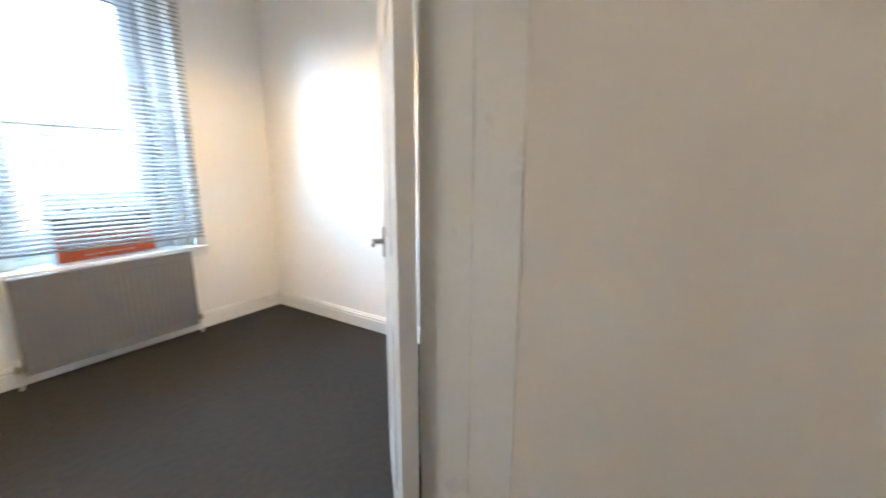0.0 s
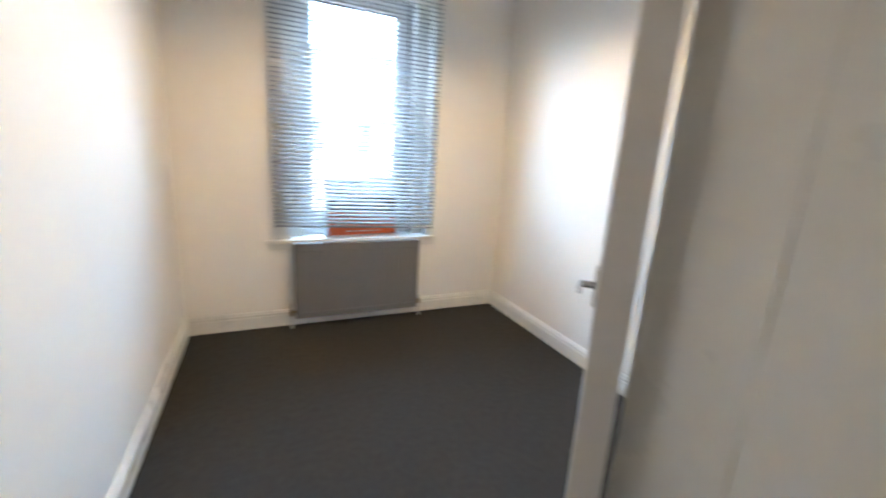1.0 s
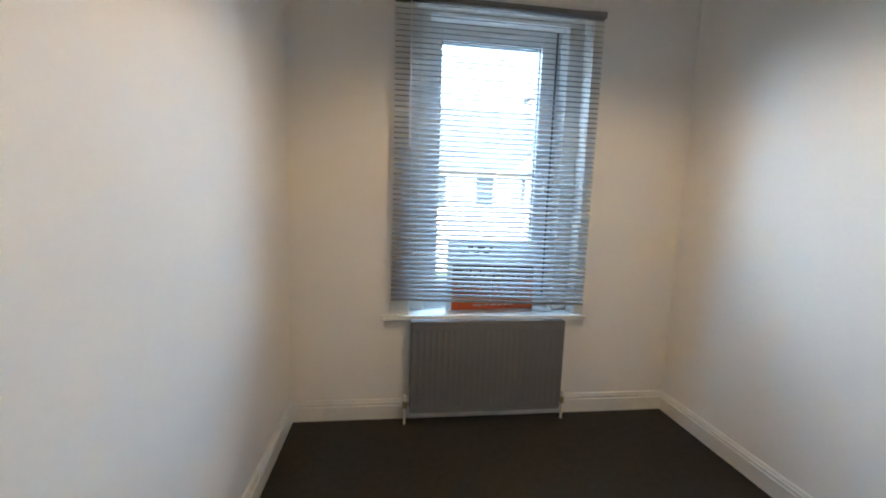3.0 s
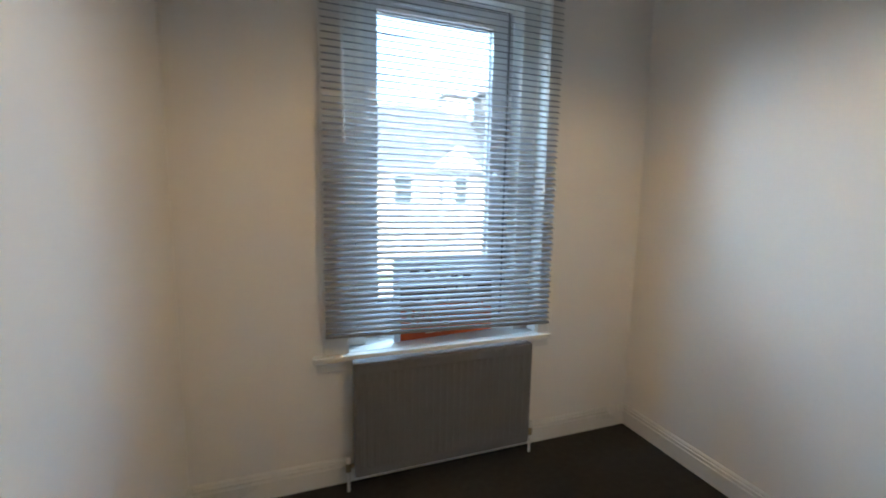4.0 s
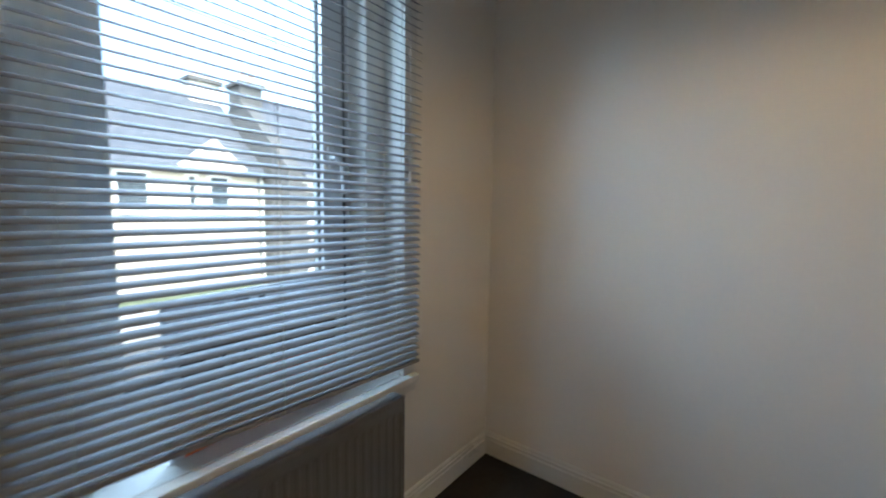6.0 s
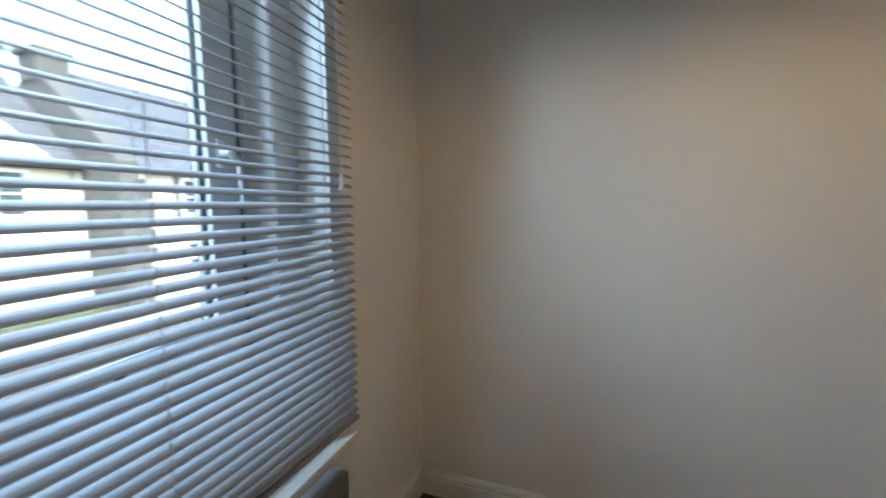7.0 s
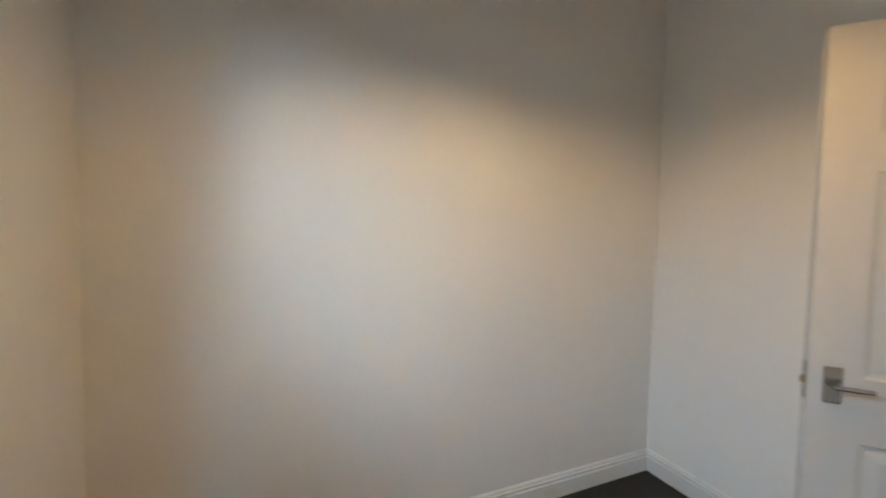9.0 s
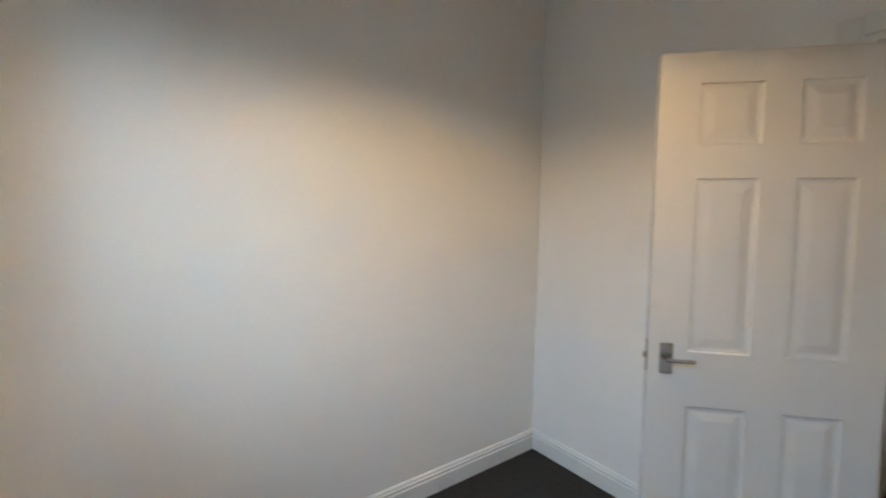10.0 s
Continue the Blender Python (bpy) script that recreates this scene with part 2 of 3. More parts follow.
# ---- door frame ----
frame_ob = empty("door_frame")
tagged(frame_ob, "white painted door lining with flat facings", "door frame", kind="structure")
boxes("jamb", [(HX, HX + 0.03, YH, YB, 0, 2.03)], GLOSS, frame_ob)
boxes("jamb", [(LX - 0.02, LX, YH, YB, 0, 2.03)], GLOSS, frame_ob, bevel=0.002)
boxes("head", [(LX, HX, YH, YB, 2.0, 2.03)], GLOSS, frame_ob, bevel=0.002)
boxes("door_stop", [(HX - 0.003, HX, YH + 0.03, YB - 0.042, 0, 2.0)], GLOSS, frame_ob, bevel=0.0012)
boxes("door_stop", [(LX, LX + 0.012, YH + 0.03, YB - 0.042, 0, 2.0)], GLOSS, frame_ob, bevel=0.002)
boxes("architrave", [(HX + 0.036, HX + 0.100, YB, YB + 0.018, 0, 2.085)], GLOSS, frame_ob, bevel=0.004)
boxes("architrave", [(XL + 0.019, HX + 0.035, YB, YB + 0.018, 2.02, 2.085)], GLOSS, frame_ob, bevel=0.004)
boxes("architrave", [(HX + 0.0002, HX + 0.0042, YH - 0.07, YH, 0, 2.085)], GLOSS, frame_ob)


# ---- panelled door ----
def panelled_door(w, h, th):
    d = empty("door_1")
    us = [0, 0.128, 0.322, 0.432, 0.606, w]
    zs = [0.012, 0.200, 0.748, 0.942, 1.546, 1.660, 1.866, h]
    holes = [(us[i], us[i + 1], zs[j], zs[j + 1]) for i in (1, 3) for j in (1, 3, 5)]
    bm = bmesh.new()
    solid = [(us[0], us[1], zs[0], zs[-1]), (us[4], us[5], zs[0], zs[-1]), (us[2], us[3], zs[0], zs[-1])]
    for i in (1, 3):
        for j in (0, 2, 4, 6):
            solid.append((us[i], us[i + 1], zs[j], zs[j + 1]))
    for a, b, c, e in solid:
        box(bm, a, b, 0, th, c, e)
    bmesh.ops.remove_doubles(bm, verts=bm.verts[:], dist=1e-5)
    part("leaf", bm, DOORP, d)
    rings = [(0, 0), (0.004, 0.0055), (0.014, 0.0075), (0.020, 0.0075), (0.044, 0.0025), (0.048, 0.0015)]
    for a, b, c, e in holes:
        for side in (0, 1):
            bm = bmesh.new()
            prev = None
            for ins, dep in rings:
                y = dep if side == 0 else th - dep
                vs = [bm.verts.new(p) for p in ((a + ins, y, c + ins), (b - ins, y, c + ins), (b - ins, y, e - ins), (a + ins, y, e - ins))]
                if prev:
                    for k in range(4):
                        bm.faces.new((prev[k], prev[(k + 1) % 4], vs[(k + 1) % 4], vs[k]))
                prev = vs
            bm.faces.new(prev)
            part("panel", bm, DOORP, d)
    return d


TH = 0.038
door = panelled_door(0.720, 1.970, TH)


# u runs from the free edge to the hinge; y = 0 is the face towards the hall side
def door_handle(parent, y, s):
    hb = part("handle_plate", (lambda b: (box(b, 0.036, 0.078, y, y + s * 0.007, 0.862, 0.970, bevel=0.002), b)[1])(bmesh.new()), CHROME, parent, "short satin chrome backplate")
    bm = bmesh.new()
    tube(bm, (0.057, y + s * 0.004, 0.918), (0.057, y + s * 0.042, 0.918), 0.0095, 14)
    box(bm, 0.048, 0.138, y + s * 0.036, y + s * 0.047, 0.912, 0.925, bevel=0.004)
    part("lever", bm, CHROME, hb, "straight satin chrome lever")
    return hb


door_handle(door, 0.0, -1)
door_handle(door, TH, 1)
bm = bmesh.new()
box(bm, -0.0015, 0.001, 0.008, TH - 0.008, 0.86, 0.975, bevel=0.0005)
lp = part("latch_plate", bm, CHROME, door)
bm = bmesh.new()
box(bm, -0.011, -0.0015, 0.013, TH - 0.013, 0.908, 0.928, bevel=0.002)
part("latch", bm, BRASS, lp)
for hz in (0.25, 1.72):
    bm = bmesh.new()
    tube(bm, (0.724, TH + 0.004, hz - 0.045), (0.724, TH + 0.004, hz + 0.045), 0.006, 10)
    part("hinge", bm, BRASS, door)
ex, ey = -0.912, -2.027
ux, uy = -1.4405 - ex, -2.525 - ey
yaw = math.degrees(math.atan2(uy, ux))
door.matrix_world = pose(ex, ey, 0, 0, 0, yaw)
tagged(door, "white six-panel door standing wide open with chrome lever handle", "door", kind="structure")

# ---- window ----
win = empty("window_1")
tagged(win, "white upvc tilt window with one tall pane", "window", kind="structure")
FX0, FX1, FZ0, FZ1 = -1.562, -0.726, 0.636, 2.31
PX0, PX1, PZ0, PZ1 = -1.533, -0.763, 0.70, 2.276
GX0, GX1, GZ0, GZ1 = -1.447, -0.850, 0.79, 2.188
YF = 0.188
fr = boxes("window_frame", [(FX0, PX0 + 0.008, YF + 0.012, YF + 0.075, FZ0, FZ1), (PX1 - 0.008, FX1, YF + 0.012, YF + 0.075, FZ0, FZ1),
                            (PX0 + 0.008, PX1 - 0.008, YF + 0.012, YF + 0.075, FZ0, PZ0 + 0.008), (PX0 + 0.008, PX1 - 0.008, YF + 0.012, YF + 0.075, PZ1 - 0.008, FZ1)], UPVC, win)
# dark strip between frame and sash: the seal, with the gap's shadow coloured in
boxes("seal_gap", [(PX0 - 0.013, PX0 - 0.0005, YF + 0.003, YF + 0.0118, PZ0 - 0.012, PZ1 + 0.012), (PX1 + 0.0005, PX1 + 0.013, YF + 0.003, YF + 0.0118, PZ0 - 0.012, PZ1 + 0.012),
               (PX0, PX1, YF + 0.003, YF + 0.0118, PZ1 + 0.0005, PZ1 + 0.012)], SEAL_GAP, win, "dark strip for the seal and the shadow gap")
sash = empty("sash")
sash.parent = win
for r in ((PX0, GX0, PZ0, PZ1), (GX1, PX1, PZ0, PZ1), (GX0, GX1, PZ0, GZ0), (GX0, GX1, GZ1, PZ1)):
    bm = bmesh.new()
    box(bm, r[0], r[1], YF, YF + 0.055, r[2], r[3], bevel=0.003)
    part("sash_rail", bm, UPVC, sash)
for gy in (YF + 0.019, YF + 0.0485):
    boxes("gasket", [(GX0 - 0.001, GX0 + 0.005, gy, gy + 0.0045, GZ0, GZ1), (GX1 - 0.005, GX1 + 0.001, gy, gy + 0.0045, GZ0, GZ1),
                     (GX0 + 0.005, GX1 - 0.005, gy, gy + 0.0045, GZ0 - 0.001, GZ0 + 0.005), (GX0 + 0.005, GX1 - 0.005, gy, gy + 0.0045, GZ1 - 0.005, GZ1 + 0.001)], GASKET, sash)
for yy in (YF + 0.024, YF + 0.044):
    bm = bmesh.new()
    box(bm, GX0 + 0.004, GX1 - 0.004, yy, yy + 0.004, GZ0 + 0.004, GZ1 - 0.004)
    pane = part("pane", bm, GLASS, sash)
    pane.visible_shadow = False
boxes("spacer", [(GX1 - 0.008, GX1 - 0.003, YF + 0.029, YF + 0.043, GZ0 + 0.003, GZ1 - 0.003), (GX0 + 0.003, GX0 + 0.008, YF + 0.029, YF + 0.043, GZ0 + 0.003, GZ1 - 0.003)], CORD, sash)
bm = bmesh.new()
box(bm, -1.383, -0.943, YF - 0.012, YF - 0.0005, 2.218, 2.236, bevel=0.004)
part("trickle_vent", bm, UPVC, win)
bm = bmesh.new()
box(bm, -0.834, -0.806, YF - 0.012, YF - 0.0005, 1.42, 1.49, bevel=0.004)
hd = part("window_handle", bm, UPVC, win, "white cranked window handle")
bm = bmesh.new()
tube(bm, (-0.82, YF - 0.008, 1.455), (-0.82, YF - 0.045, 1.455), 0.011, 12)
tube(bm, (-0.82, YF - 0.040, 1.46), (-0.803, YF - 0.050, 1.425), 0.0095, 12)
tube(bm, (-0.803, YF - 0.050, 1.43), (-0.800, YF - 0.052, 1.325), 0.0085, 12, 0.007)
part("handle_lever", bm, UPVC, hd)
bm = bmesh.new()
box(bm, -1.765, -0.558, -0.024, YW - 0.001, 0.597, 0.624, bevel=0.005)
sill = part("window_sill", bm, GLOSS, win, "white gloss window board with rounded front edge")
boxes("sill_bed", [(OX0 + 0.002, OX1 - 0.002, YW, YS - 0.001, 0.601, 0.6235), (SX0 + 0.002, SX1 - 0.002, YS, YF + 0.012, 0.601, 0.6235)], GLOSS, win)
boxes("apron", [(-1.752, -0.558, 0.0, YW - 0.001, 0.552, 0.596)], GLOSS, win, bevel=0.003)
boxes("window_bottom_bar", [(SX0 + 0.003, SX1 - 0.003, YF - 0.006, YF + 0.012, 0.624, 0.662)], UPVC, win, bevel=0.003)
boxes("architrave", [(-1.719, OX0, 0.003, YW - 0.001, 0.625, 2.35)], GLOSS, win, bevel=0.003)
boxes("architrave", [(OX1, -0.565, 0.003, YW - 0.001, 0.625, 2.35)], GLOSS, win, bevel=0.003)
boxes("architrave", [(OX0 + 0.001, OX1 - 0.001, 0.003, YW - 0.001, OZ1, 2.35)], GLOSS, win, bevel=0.003)
# timber lining of the two steps
boxes("lining", [(OX0 - 0.0, OX0 + 0.004, YW, YS - 0.002, 0.624, OZ1), (OX1 - 0.004, OX1, YW, YS - 0.002, 0.624, OZ1), (OX0 + 0.004, OX1 - 0.004, YW, YS - 0.002, OZ1 - 0.004, OZ1),
                 (OX0 + 0.004, SX0, YS - 0.006, YS - 0.002, 0.624, OZ1 - 0.004), (SX1, OX1 - 0.004, YS - 0.006, YS - 0.002, 0.624, OZ1 - 0.004), (SX0, SX1, YS - 0.006, YS - 0.002, SZ1, OZ1 - 0.004),
                 (SX0, SX0 + 0.004, YS - 0.002, YF + 0.011, 0.624, SZ1), (SX1 - 0.004, SX1, YS - 0.002, YF + 0.011, 0.624, SZ1)], GLOSS, win)


# ---- venetian blind ----
def venetian_blind():
    bl = empty("venetian_blind", pose(-1.155, -0.042, 2.291))
    tagged(bl, "grey aluminium venetian blind lowered with slats half open", "blind")
    x0, x1 = -0.557, 0.557
    bm = bmesh.new()
    box(bm, x0 - 0.004, x1 + 0.004, -0.018, 0.018, -0.016, 0.010, bevel=0.002)
    hr = part("headrail", bm, RAIL, bl, "grey metal headrail")
    for a, b in ((x0 - 0.008, x0 + 0.088), (x1 - 0.088, x1 + 0.008)):
        bm = bmesh.new()
        box(bm, a, b, -0.021, 0.019, -0.018, 0.012, bevel=0.002)
        part("bracket", bm, RAIL, hr)
    wd, tilt, n = 0.0285, radians(27), 58
    prof = []
    k = 5
    for j in range(k):
        s = (j / (k - 1) - 0.5) * wd
        prof.append((s, 0.0026 * (1 - (2 * s / wd) ** 2)))
    loop = [(s, c + 0.0004) for s, c in prof] + [(s, c - 0.0004) for s, c in prof[::-1]]
    ca, sa = math.cos(tilt), math.sin(tilt)
    loop = [(s * ca - c * sa, s * sa + c * ca) for s, c in loop]
    me = bpy.data.meshes.new("slat")
    vs, fs = [], []
    for x in (x0, x1):
        vs += [(x, s, c) for s, c in loop]
    m = len(loop)
    for j in range(m):
        fs.append((j, (j + 1) % m, m + (j + 1) % m, m + j))
    for j in range(k - 1):
        fs.append((j, m - 1 - j, m - 2 - j, j + 1))
        fs.append((m + j, m + j + 1, m + m - 2 - j, m + m - 1 - j))
    me.from_pydata(vs, [], fs)
    me.materials.append(SLAT)
    bmm = bmesh.new()
    bmm.from_mesh(me)
    bmesh.ops.recalc_face_normals(bmm, faces=bmm.faces[:])
    bmm.to_mesh(me)
    bmm.free()
    pitch = 0.02670
    rnd = random.Random(3)
    for i in range(n):
        s = new("slat", me)
        s.parent = bl
        z = -0.030 - i * pitch
        lean = 0.10 if i % 17 else 0.5
        sag = 1.5 * max(0, (i - n + 16) / 16)
        s.matrix_basis = pose(rnd.uniform(-0.001, 0.001), 0, z, rnd.uniform(-1.6, 1.6), lean * rnd.uniform(-1, 1) * 0.3 + sag, 0)
    zb = -0.030 - n * pitch
    bm = bmesh.new()
    box(bm, x0, x1, -0.014, 0.014, -0.006, 0.007, bevel=0.003)
    br = part("bottom_rail", bm, SLAT, bl, "grey bottom rail")
    br.matrix_basis = pose(0, 0, zb, 0, 1.5, 0)
    for cx in (x0 + 0.13, 0.0, x1 - 0.13):
        bm = bmesh.new()
        for dy in (-0.0155, 0.0155):
            tube(bm, (cx, dy, -0.02), (cx, dy, zb), 0.0006, 5)
        tube(bm, (cx + 0.006, 0, -0.02), (cx + 0.006, 0, zb), 0.0007, 5)
        part("ladder_cord", bm, CORD, bl)
    bm = bmesh.new()
    tube(bm, (-1.650 + 1.17, -0.03, -0.03), (-1.645 + 1.17, -0.03, 1.562 - 2.31), 0.0038, 6)
    tube(bm, (-1.650 + 1.17, -0.012, -0.012), (-1.650 + 1.17, -0.03, -0.034), 0.0025, 6)
    part("tilt_wand", bm, CLEAR, bl, "clear plastic tilt wand")
    bm = bmesh.new()
    for dx in (-0.003, 0.003):
        tube(bm, (-0.69 + 1.17 + dx, -0.024, -0.02), (-0.688 + 1.17 + dx * 0.4, -0.026, 1.43 - 2.31), 0.0008, 5)
    pc = part("pull_cord", bm, CORD, bl)
    bm = bmesh.new()
    tube(bm, (-0.688 + 1.17, -0.026, 1.385 - 2.31), (-0.688 + 1.17, -0.026, 1.425 - 2.31), 0.008, 8, 0.004)
    part("cord_tassel", bm, CLEAR, pc)
    # added white bar that stands for the pale stretch at this slat's end
    bm = bmesh.new()
    box(bm, x0 + 0.002, x0 + 0.078, -0.019, -0.0165, 1.742 - 2.31, 1.756 - 2.31, bevel=0.001)
    part("pale_bar", bm, CLEAR, bl, "white bar for the pale stretch of a slat")
    return bl


venetian_blind()


# ---- letting board on the sill ----
def letting_board():
    s = empty("letting_board", pose(-1.102, 0.115, 0.6242, -2.0, 0, 5.8))
    tagged(s, "white letting board with orange and dark bands on the window board", "sign")
    w = 0.27
    bm = bmesh.new()
    box(bm, -w - 0.015, w, 0, 0.006, 0, 0.415, bevel=0.001)
    part("board", bm, SHEET, s, "pale translucent plastic sheet")
    boxes("band", [(-w + 0.018, w - 0.0005, -0.0035, -0.0005, 0.001, 0.168)], ORANGE, s, "orange printed band")
    boxes("band", [(-w + 0.018, w - 0.0005, -0.0035, -0.0005, 0.170, 0.272)], BROWN, s, "dark printed band")
    rnd = random.Random(5)
    for z, x, x1, hh, m in ((0.232, -0.19, 0.14, 0.020, PRINT), (0.196, -0.14, 0.18, 0.014, PRINT), (0.140, -0.22, 0.22, 0.018, PRINT), (0.108, -0.22, 0.19, 0.016, PRINT),
                            (0.076, -0.20, 0.22, 0.014, PRINT), (0.024, -0.12, 0.14, 0.008, PRINT)):
        while x < x1:
            ln = rnd.uniform(0.02, 0.06)
            boxes("print_bar", [(x, x + ln, -0.0055, -0.0037, z, z + hh)], m, s)
            x += ln + 0.012
    for z, x, x1, hh in ((0.372, -0.16, 0.02, 0.014), (0.338, -0.20, -0.02, 0.012), (0.300, -0.19, 0.10, 0.010)):
        while x < x1:
            ln = rnd.uniform(0.02, 0.06)
            boxes("print_bar", [(x, x + ln, -0.0025, -0.0005, z, z + hh)], BROWN, s)
            x += ln + 0.03
    return s


letting_board()


# ---- radiator ----
def radiator():
    x0, x1, z0, z1 = -1.597, -0.716, 0.078, 0.612
    yf, yb = -0.090, -0.030
    r = empty("radiator", pose((x0 + x1) / 2, yf, 0))
    tagged(r, "grey painted ribbed panel radiator under the window", "radiator")
    ox = -(x0 + x1) / 2
    hw = (x1 - x0) / 2
    # front panel with pressed vertical flutes
    bm = bmesh.new()
    n = 25
    us = []
    for i in range(n):
        a = -hw + 0.012 + (2 * hw - 0.024) * i / n
        p = (2 * hw - 0.024) / n
        us += [(a, 0.0), (a + p * 0.14, 0.0), (a + p * 0.26, 0.0032), (a + p * 0.74, 0.0032), (a + p * 0.86, 0.0)]
    us.append((hw - 0.012, 0.0))
    us = [(-hw, 0.004), (-hw + 0.004, 0.0)] + us + [(hw - 0.004, 0.0), (hw, 0.004)]
    rows = []
    for z, f in ((z0, 0), (z0 + 0.035, 0), (z0 + 0.047, 1), (z1 - 0.062, 1), (z1 - 0.05, 0), (z1 - 0.02, 0)):
        rows.append([bm.verts.new((u, (d if (f or abs(u) > hw - 0.006) else 0.0) + 0.001, z)) for u, d in us])
    for a, b in zip(rows, rows[1:]):
        for j in range(len(us) - 1):
            bm.faces.new((a[j], a[j + 1], b[j + 1], b[j]))
    body = part("front_panel", bm, RADM, r)
    bm = bmesh.new()
    box(bm, -hw, hw, 0.0125, 0.022, z0, z1 - 0.02, bevel=0.003)
    part("back_panel", bm, RADM, r)
    for sx in (-1, 1):
        bm = bmesh.new()
        box(bm, sx * hw, sx * (hw + 0.003), 0.002, 0.056, z0 + 0.01, z1 - 0.004, bevel=0.001)
        part("side_cover", bm, RADM, r)
    bm = bmesh.new()
    box(bm, -hw, hw, -0.001, 0.058, z1 - 0.0195, z1 - 0.002, bevel=0.004)
    tp = part("top_grille", bm, RADM, r)
    bm = bmesh.new()
    for i in range(40):
        a = -hw + 0.03 + i * (2 * hw - 0.06) / 39
        box(bm, a - 0.001, a + 0.001, 0.0225, 0.052, z0 + 0.06, z1 - 0.04)
    part("convector_fins", bm, RADM, r)
    for sx in (-1, 1):
        vx = sx * (hw + 0.028)
        bm = bmesh.new()
        tube(bm, (sx * hw, 0.03, z0 + 0.042), (vx, 0.03, z0 + 0.042), 0.009, 10)
        tube(bm, (vx, 0.03, z0 + 0.02), (vx, 0.03, z0 + 0.062), 0.0125, 12)
        v = part("valve", bm, BRASS, r, "dull brass radiator valve")
        bm = bmesh.new()
        tube(bm, (vx, 0.03, z0 + 0.062), (vx, 0.03, z0 + 0.092), 0.014, 12, 0.011)
        part("valve_cap", bm, COPPER, v)
        bm = bmesh.new()
        tube(bm, (vx, 0.03, 0.0), (vx, 0.03, z0 + 0.02), 0.0075, 10)
        part("pipe", bm, COPPER, r)
    for sx in (-0.3, 0.3):
        boxes("wall_bracket", [(sx - 0.012, sx + 0.012, 0.022, 0.107, z0 + 0.1, z0 + 0.14)], RADM, r)
    return r


radiator()


# ---- pendant lamp of the room, and an added one around the hall's fill light ----
def pendant_lamp(place):
    lx, ly, lz = place
    p = empty("pendant_lamp", pose(lx, ly, CZ))
    tagged(p, "unseen white shaded pendant lamp switched on, hanging from the ceiling", "lamp")

    def lathe(name, prof, material, parent, label="", close=False):
        bm = bmesh.new()
        rings = [[bm.verts.new((r * math.cos(k * math.tau / 40), r * math.sin(k * math.tau / 40), z)) for k in range(40)] for r, z in prof]
        pairs = list(zip(rings, rings[1:])) + ([(rings[-1], rings[0])] if close else [])
        for a, b in pairs:
            for k in range(40):
                bm.faces.new((a[k], a[(k + 1) % 40], b[(k + 1) % 40], b[k]))
        if not close:
            bm.faces.new(rings[0])
            bm.faces.new(rings[-1])
        return part(name, bm, material, parent, label, smooth=True)

    dz = lz - CZ
    lathe("ceiling_rose", [(0.050, 0.0), (0.050, -0.008), (0.042, -0.020), (0.012, -0.028)], UPVC, p)
    bm = bmesh.new()
    tube(bm, (0, 0, -0.027), (0, 0, dz + 0.125), 0.0032, 8)
    part("flex", bm, UPVC, p)
    lathe("lamp_holder", [(0.010, dz + 0.126), (0.020, dz + 0.115), (0.020, dz + 0.075), (0.016, dz + 0.052)], UPVC, p)
    rim = dz - 0.045
    lathe("shade", [(0.026, dz + 0.118), (0.060, dz + 0.112), (0.120, dz + 0.070), (0.180, rim), (0.177, rim), (0.117, dz + 0.066), (0.058, dz + 0.108), (0.026, dz + 0.114)], SHADE, p, "white fabric shade", True)
    return p


pendant_lamp(LAMP)
# invented fixture, unseen, only to carry the hall's fill light
pendant_lamp(HALL_FILL)

# ---- outside ----
GZ = -1.55
bm = bmesh.new()
box(bm, -900, 900, YO + 0.02, 1500, GZ - 0.3, GZ)
tagged(part("ground", bm, ASPH), "grey asphalt street", "road", kind="structure")
tagged(boxes("pavement", [(-60, 60, 8.9, 11.2, GZ, GZ + 0.12)], PAVE, bevel=0.01), "pale concrete pavement by the houses", "pavement", kind="structure")
tagged(boxes("pavement", [(-60, 60, 0.4, 2.4, GZ, GZ + 0.12)], PAVE, bevel=0.01), "pale concrete pavement by the houses", "pavement", kind="structure")


def roof_plane(name, x0, x1, ye, ze, yr, zr, parent, over=0.25):
    bm = bmesh.new()
    s = (zr - ze) / (yr - ye)
    y0, z0 = ye - over, ze - over * s
    uv = bm.loops.layers.uv.new("UVMap")
    top = [(x0, y0, z0 + 0.06), (x1, y0, z0 + 0.06), (x1, yr, zr + 0.06), (x0, yr, zr + 0.06)]
    bot = [(x, y, z - 0.1) for x, y, z in top]
    vt = [bm.verts.new(p) for p in top]
    vb = [bm.verts.new(p) for p in bot]
    fs = [bm.faces.new(vt), bm.faces.new(vb[::-1])] + [bm.faces.new((vt[k], vb[k], vb[(k + 1) % 4], vt[(k + 1) % 4])) for k in range(4)]
    for f in fs:
        for lp_ in f.loops:
            c = lp_.vert.co
            lp_[uv].uv = (c.x, (c.y - y0) * math.hypot(1, s))
    return part(name, bm, SLATE, parent)


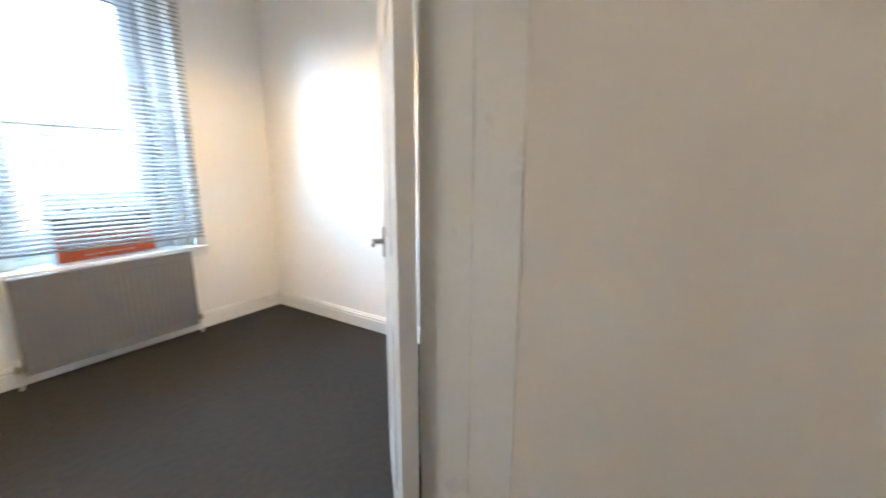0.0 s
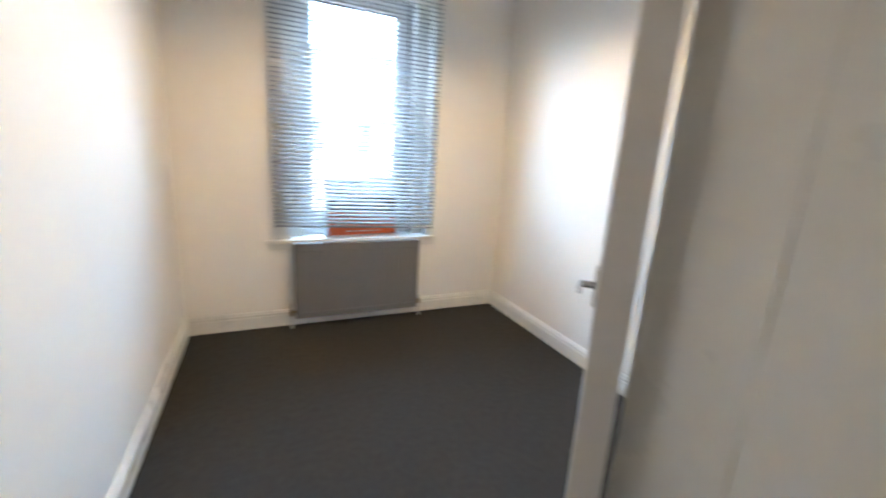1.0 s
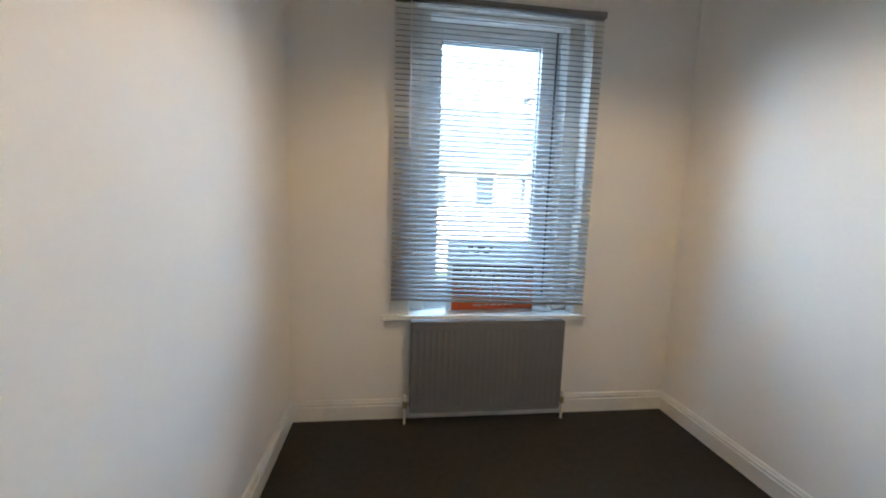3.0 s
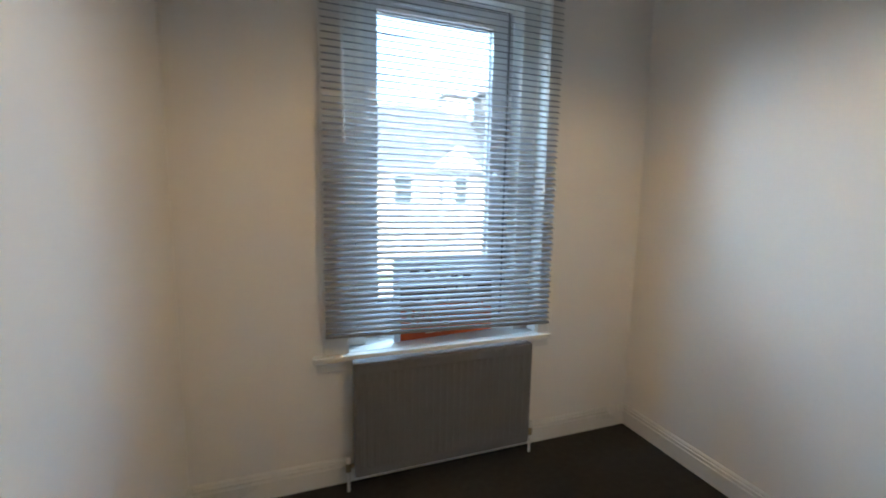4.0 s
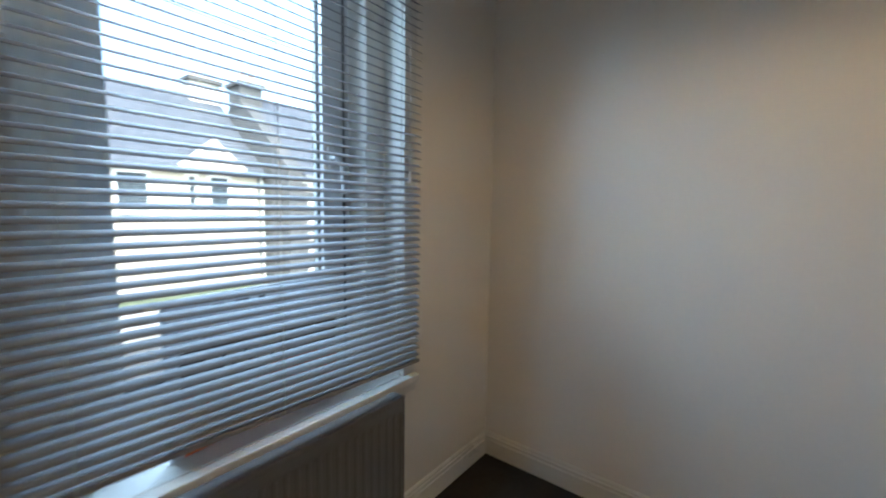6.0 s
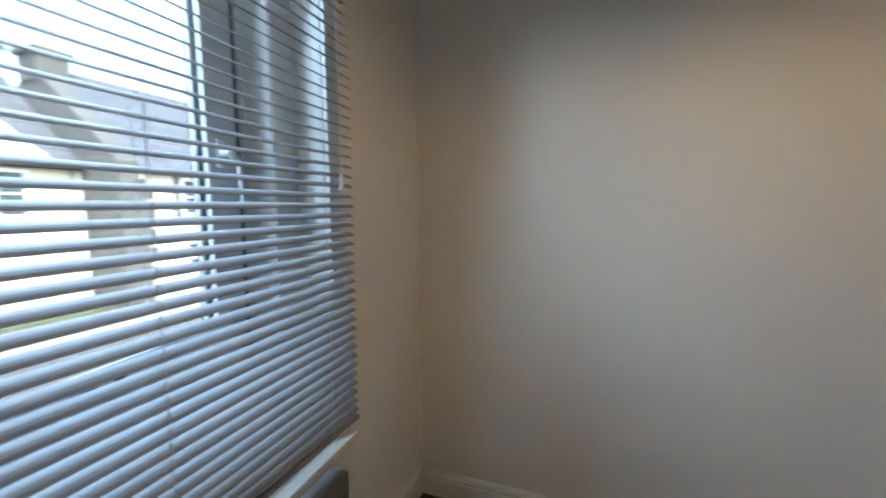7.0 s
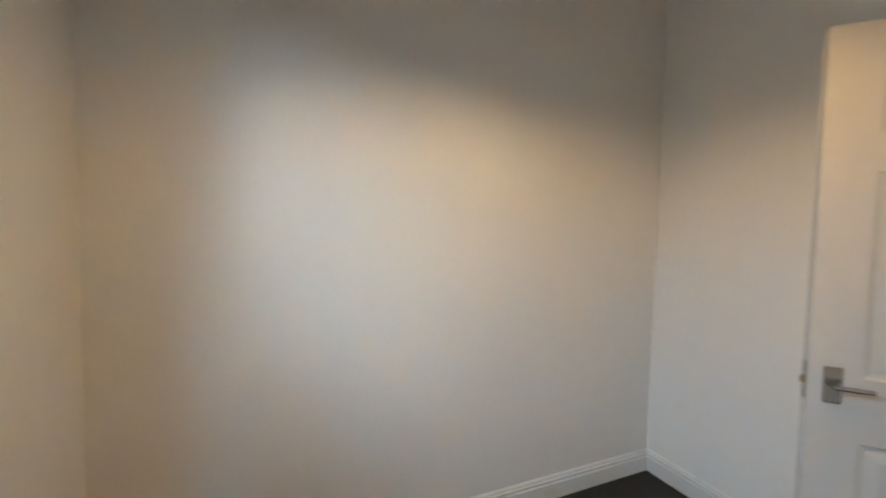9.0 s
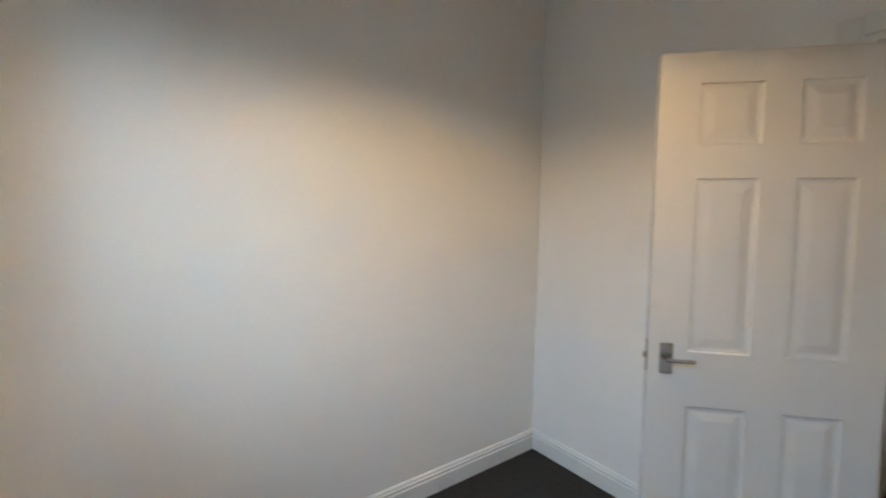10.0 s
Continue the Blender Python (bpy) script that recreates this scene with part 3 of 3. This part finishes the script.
def far_window(x0, x1, y, z0, z1, parent, bars=True):
    w = boxes("window", [(x0 - 0.1, x0, y - 0.05, y + 0.02, z0 - 0.1, z1 + 0.1), (x1, x1 + 0.1, y - 0.05, y + 0.02, z0 - 0.1, z1 + 0.1),
                         (x0, x1, y - 0.05, y + 0.02, z1, z1 + 0.1), (x0, x1, y - 0.09, y + 0.02, z0 - 0.1, z0)], MARGIN, parent)
    boxes("pane", [(x0, x1, y - 0.01, y + 0.0, z0, z1)], DARKGLASS, w)
    if bars:
        zm = (z0 + z1) / 2
        boxes("glazing_bar", [(x0, x1, y - 0.03, y - 0.012, zm - 0.025, zm + 0.025)], MARGIN, w)
    return w


def chimney(name, x0, x1, y0, y1, z0, z1, m, parent, pots):
    c = boxes("chimney", [(x0, x1, y0, y1, z0, z1)], m, parent)
    boxes("chimney_cope", [(x0 - 0.1, x1 + 0.1, y0 - 0.1, y1 + 0.1, z1, z1 + 0.14)], STONE, c)
    for px in pots:
        bm = bmesh.new()
        tube(bm, (px, (y0 + y1) / 2, z1 + 0.14), (px, (y0 + y1) / 2, z1 + 0.52), 0.13, 12, 0.10)
        tube(bm, (px, (y0 + y1) / 2, z1 + 0.47), (px, (y0 + y1) / 2, z1 + 0.53), 0.135, 12)
        part("chimney_pot", bm, TERRA, c)


def house_cream():
    h = empty("house", pose(0.22, 0, -0.23))
    tagged(h, "cream harled terraced house with slate roof and white gablet", "house")
    x0, x1, y, ze, yr, zr = -14.0, 5.45, 13.0, 2.8, 16.5, 5.74
    boxes("wall", [(x0, x1, y, 20.0, GZ, ze)], HARL, h)
    roof_plane("roof", x0, x1, y, ze, yr, zr, h)
    roof_plane("roof", x0, x1, 20.0, ze, yr, zr, h, -0.25)
    boxes("gutter", [(x0, x1 - 0.05, y - 0.34, y - 0.24, ze - 0.22, ze - 0.13)], RAIL, h)
    for a, b in ((1.25, 1.95), (3.04, 3.22), (3.68, 4.22), (-0.6, 0.1), (-2.9, -2.2)):
        far_window(a, b, y, 1.36, 2.42, h, b - a > 0.3)
    boxes("band_course", [(x0, x1, y - 0.04, y, 0.72, 0.92)], MARGIN, h)
    boxes("downpipe", [(5.22, 5.30, y - 0.12, y - 0.03, GZ + 0.1, ze - 0.2)], RAIL, h)
    boxes("corner_margin", [(5.32, x1, y - 0.03, y, GZ, ze - 0.2)], MARGIN, h)
    # gablet over the paired windows
    bm = bmesh.new()
    xa, xb, xm, za, zt = 2.75, 4.6, 3.68, 2.72, 3.52
    for yy in (y - 0.3, y + 1.2):
        for p in ((xa, za), (xb, za), (xm, zt)):
            bm.verts.new((p[0], yy, p[1]))
    v = list(bm.verts)
    for q in ((0, 1, 2), (5, 4, 3), (0, 3, 4, 1), (1, 4, 5, 2), (2, 5, 3, 0)):
        bm.faces.new([v[i] for i in q])
    g = part("gablet", bm, SLATE, h)
    bm = bmesh.new()
    for yy in (y - 0.33, y - 0.302):
        for p in ((xa + 0.1, za + 0.03), (xb - 0.1, za + 0.03), (xm, zt - 0.05)):
            bm.verts.new((p[0], yy, p[1]))
    v = list(bm.verts)
    for q in ((0, 1, 2), (5, 4, 3), (0, 3, 4, 1), (1, 4, 5, 2), (2, 5, 3, 0)):
        bm.faces.new([v[i] for i in q])
    part("tympanum", bm, HARL2, g, "white boarded gablet front")
    for (ax, az), (bx, bz) in (((xa - 0.05, za - 0.02), (xm, zt + 0.05)), ((xb + 0.05, za - 0.02), (xm, zt + 0.05)), ((xa, za), (xb, za)), ((xm, za), (xm, zt))):
        bm = bmesh.new()
        d = Vector((bx - ax, 0, bz - az))
        mtx = Matrix.Translation(((ax + bx) / 2, y - 0.36, (az + bz) / 2)) @ d.to_track_quat("Z", "Y").to_matrix().to_4x4() @ Matrix.Diagonal((0.14, 0.1, d.length, 1))
        bmesh.ops.create_cube(bm, size=1, matrix=mtx)
        part("bargeboard", bm, MARGIN, g)
    chimney("chimney", 4.35, 5.4, 16.1, 16.9, zr - 0.4, 6.25, HARL2, h, (4.6, 5.1))
    return h


def house_stone():
    h = empty("house", pose(0.22, 0, -0.23))
    tagged(h, "white harled terraced house with grey stone gable and slate roof", "house")
    x0, x1, y, ze, yr, zr = 5.5, 24.0, 11.45, 2.75, 15.0, 5.72
    boxes("wall", [(x0 + 0.5, x1, y, 18.5, GZ, ze)], HARL2, h)
    bm = bmesh.new()
    pts = [(y - 0.05, GZ), (18.5, GZ), (18.5, ze), (yr, zr + 0.12), (y - 0.05, ze + 0.08)]
    va = [bm.verts.new((x0, a, b)) for a, b in pts]
    vb = [bm.verts.new((x0 + 0.5, a, b)) for a, b in pts]
    bm.faces.new(va)
    bm.faces.new(vb[::-1])
    for k in range(5):
        bm.faces.new((va[k], va[(k + 1) % 5], vb[(k + 1) % 5], vb[k]))
    part("gable_wall", bm, STONE, h, "grey rubble stone gable with raised skew")
    roof_plane("roof", x0 + 0.5, x1, y, ze, yr, zr, h)
    roof_plane("roof", x0 + 0.5, x1, 18.5, ze, yr, zr, h, -0.25)
    boxes("gutter", [(x0 + 0.5, x1, y - 0.34, y - 0.24, ze - 0.22, ze - 0.13)], RAIL, h)
    for a, b in ((7.35, 8.2), (10.4, 11.3), (13.2, 14.0)):
        far_window(a, b, y, 1.35, 2.35, h)
        far_window(a, b, y, -0.6, 0.35, h)
        for k in range(5):
            zq = 1.15 + 0.27 * k
            wq = 0.34 if k % 2 else 0.2
            for q0, q1 in ((a - 0.11 - wq, a - 0.11), (b + 0.11, b + 0.11 + wq)):
                boxes("margin_stone", [(q0, q1, y - 0.03, y, zq, zq + 0.25)], STONE, h)
    # quoins toothed into the white front
    zq, k = GZ + 0.2, 0
    while zq < ze - 0.5:
        boxes("quoin", [(x0 + 0.5, x0 + (0.95 if k % 2 else 0.72), y - 0.03, y, zq, zq + 0.27)], STONE, h)
        zq, k = zq + 0.285, k + 1
    chimney("chimney", 5.46, 6.3, 14.5, 15.5, zr - 0.45, 6.05, STONE, h, (5.72, 6.1))
    return h


house_cream()
house_stone()
bm = bmesh.new()
prev = None
for i in range(25):
    u = i / 24
    p = Vector((-14 + 34 * u, 7.2 + 2.4 * u, 5.55 - 1.6 * 4 * u * (1 - u) * 0.35 + 0.5 * u))
    if prev is not None:
        tube(bm, prev, p, 0.011, 6)
    prev = p
tagged(part("overhead_cable", bm, WIRE), "black overhead cable across the street", "cable", kind="structure")
# verge along the house fronts
tagged(boxes("verge", [(-60, 5.4, 11.9, 12.98, GZ + 0.001, GZ + 0.06)], GRASS), "strip of grass before the houses", "grass", kind="structure")
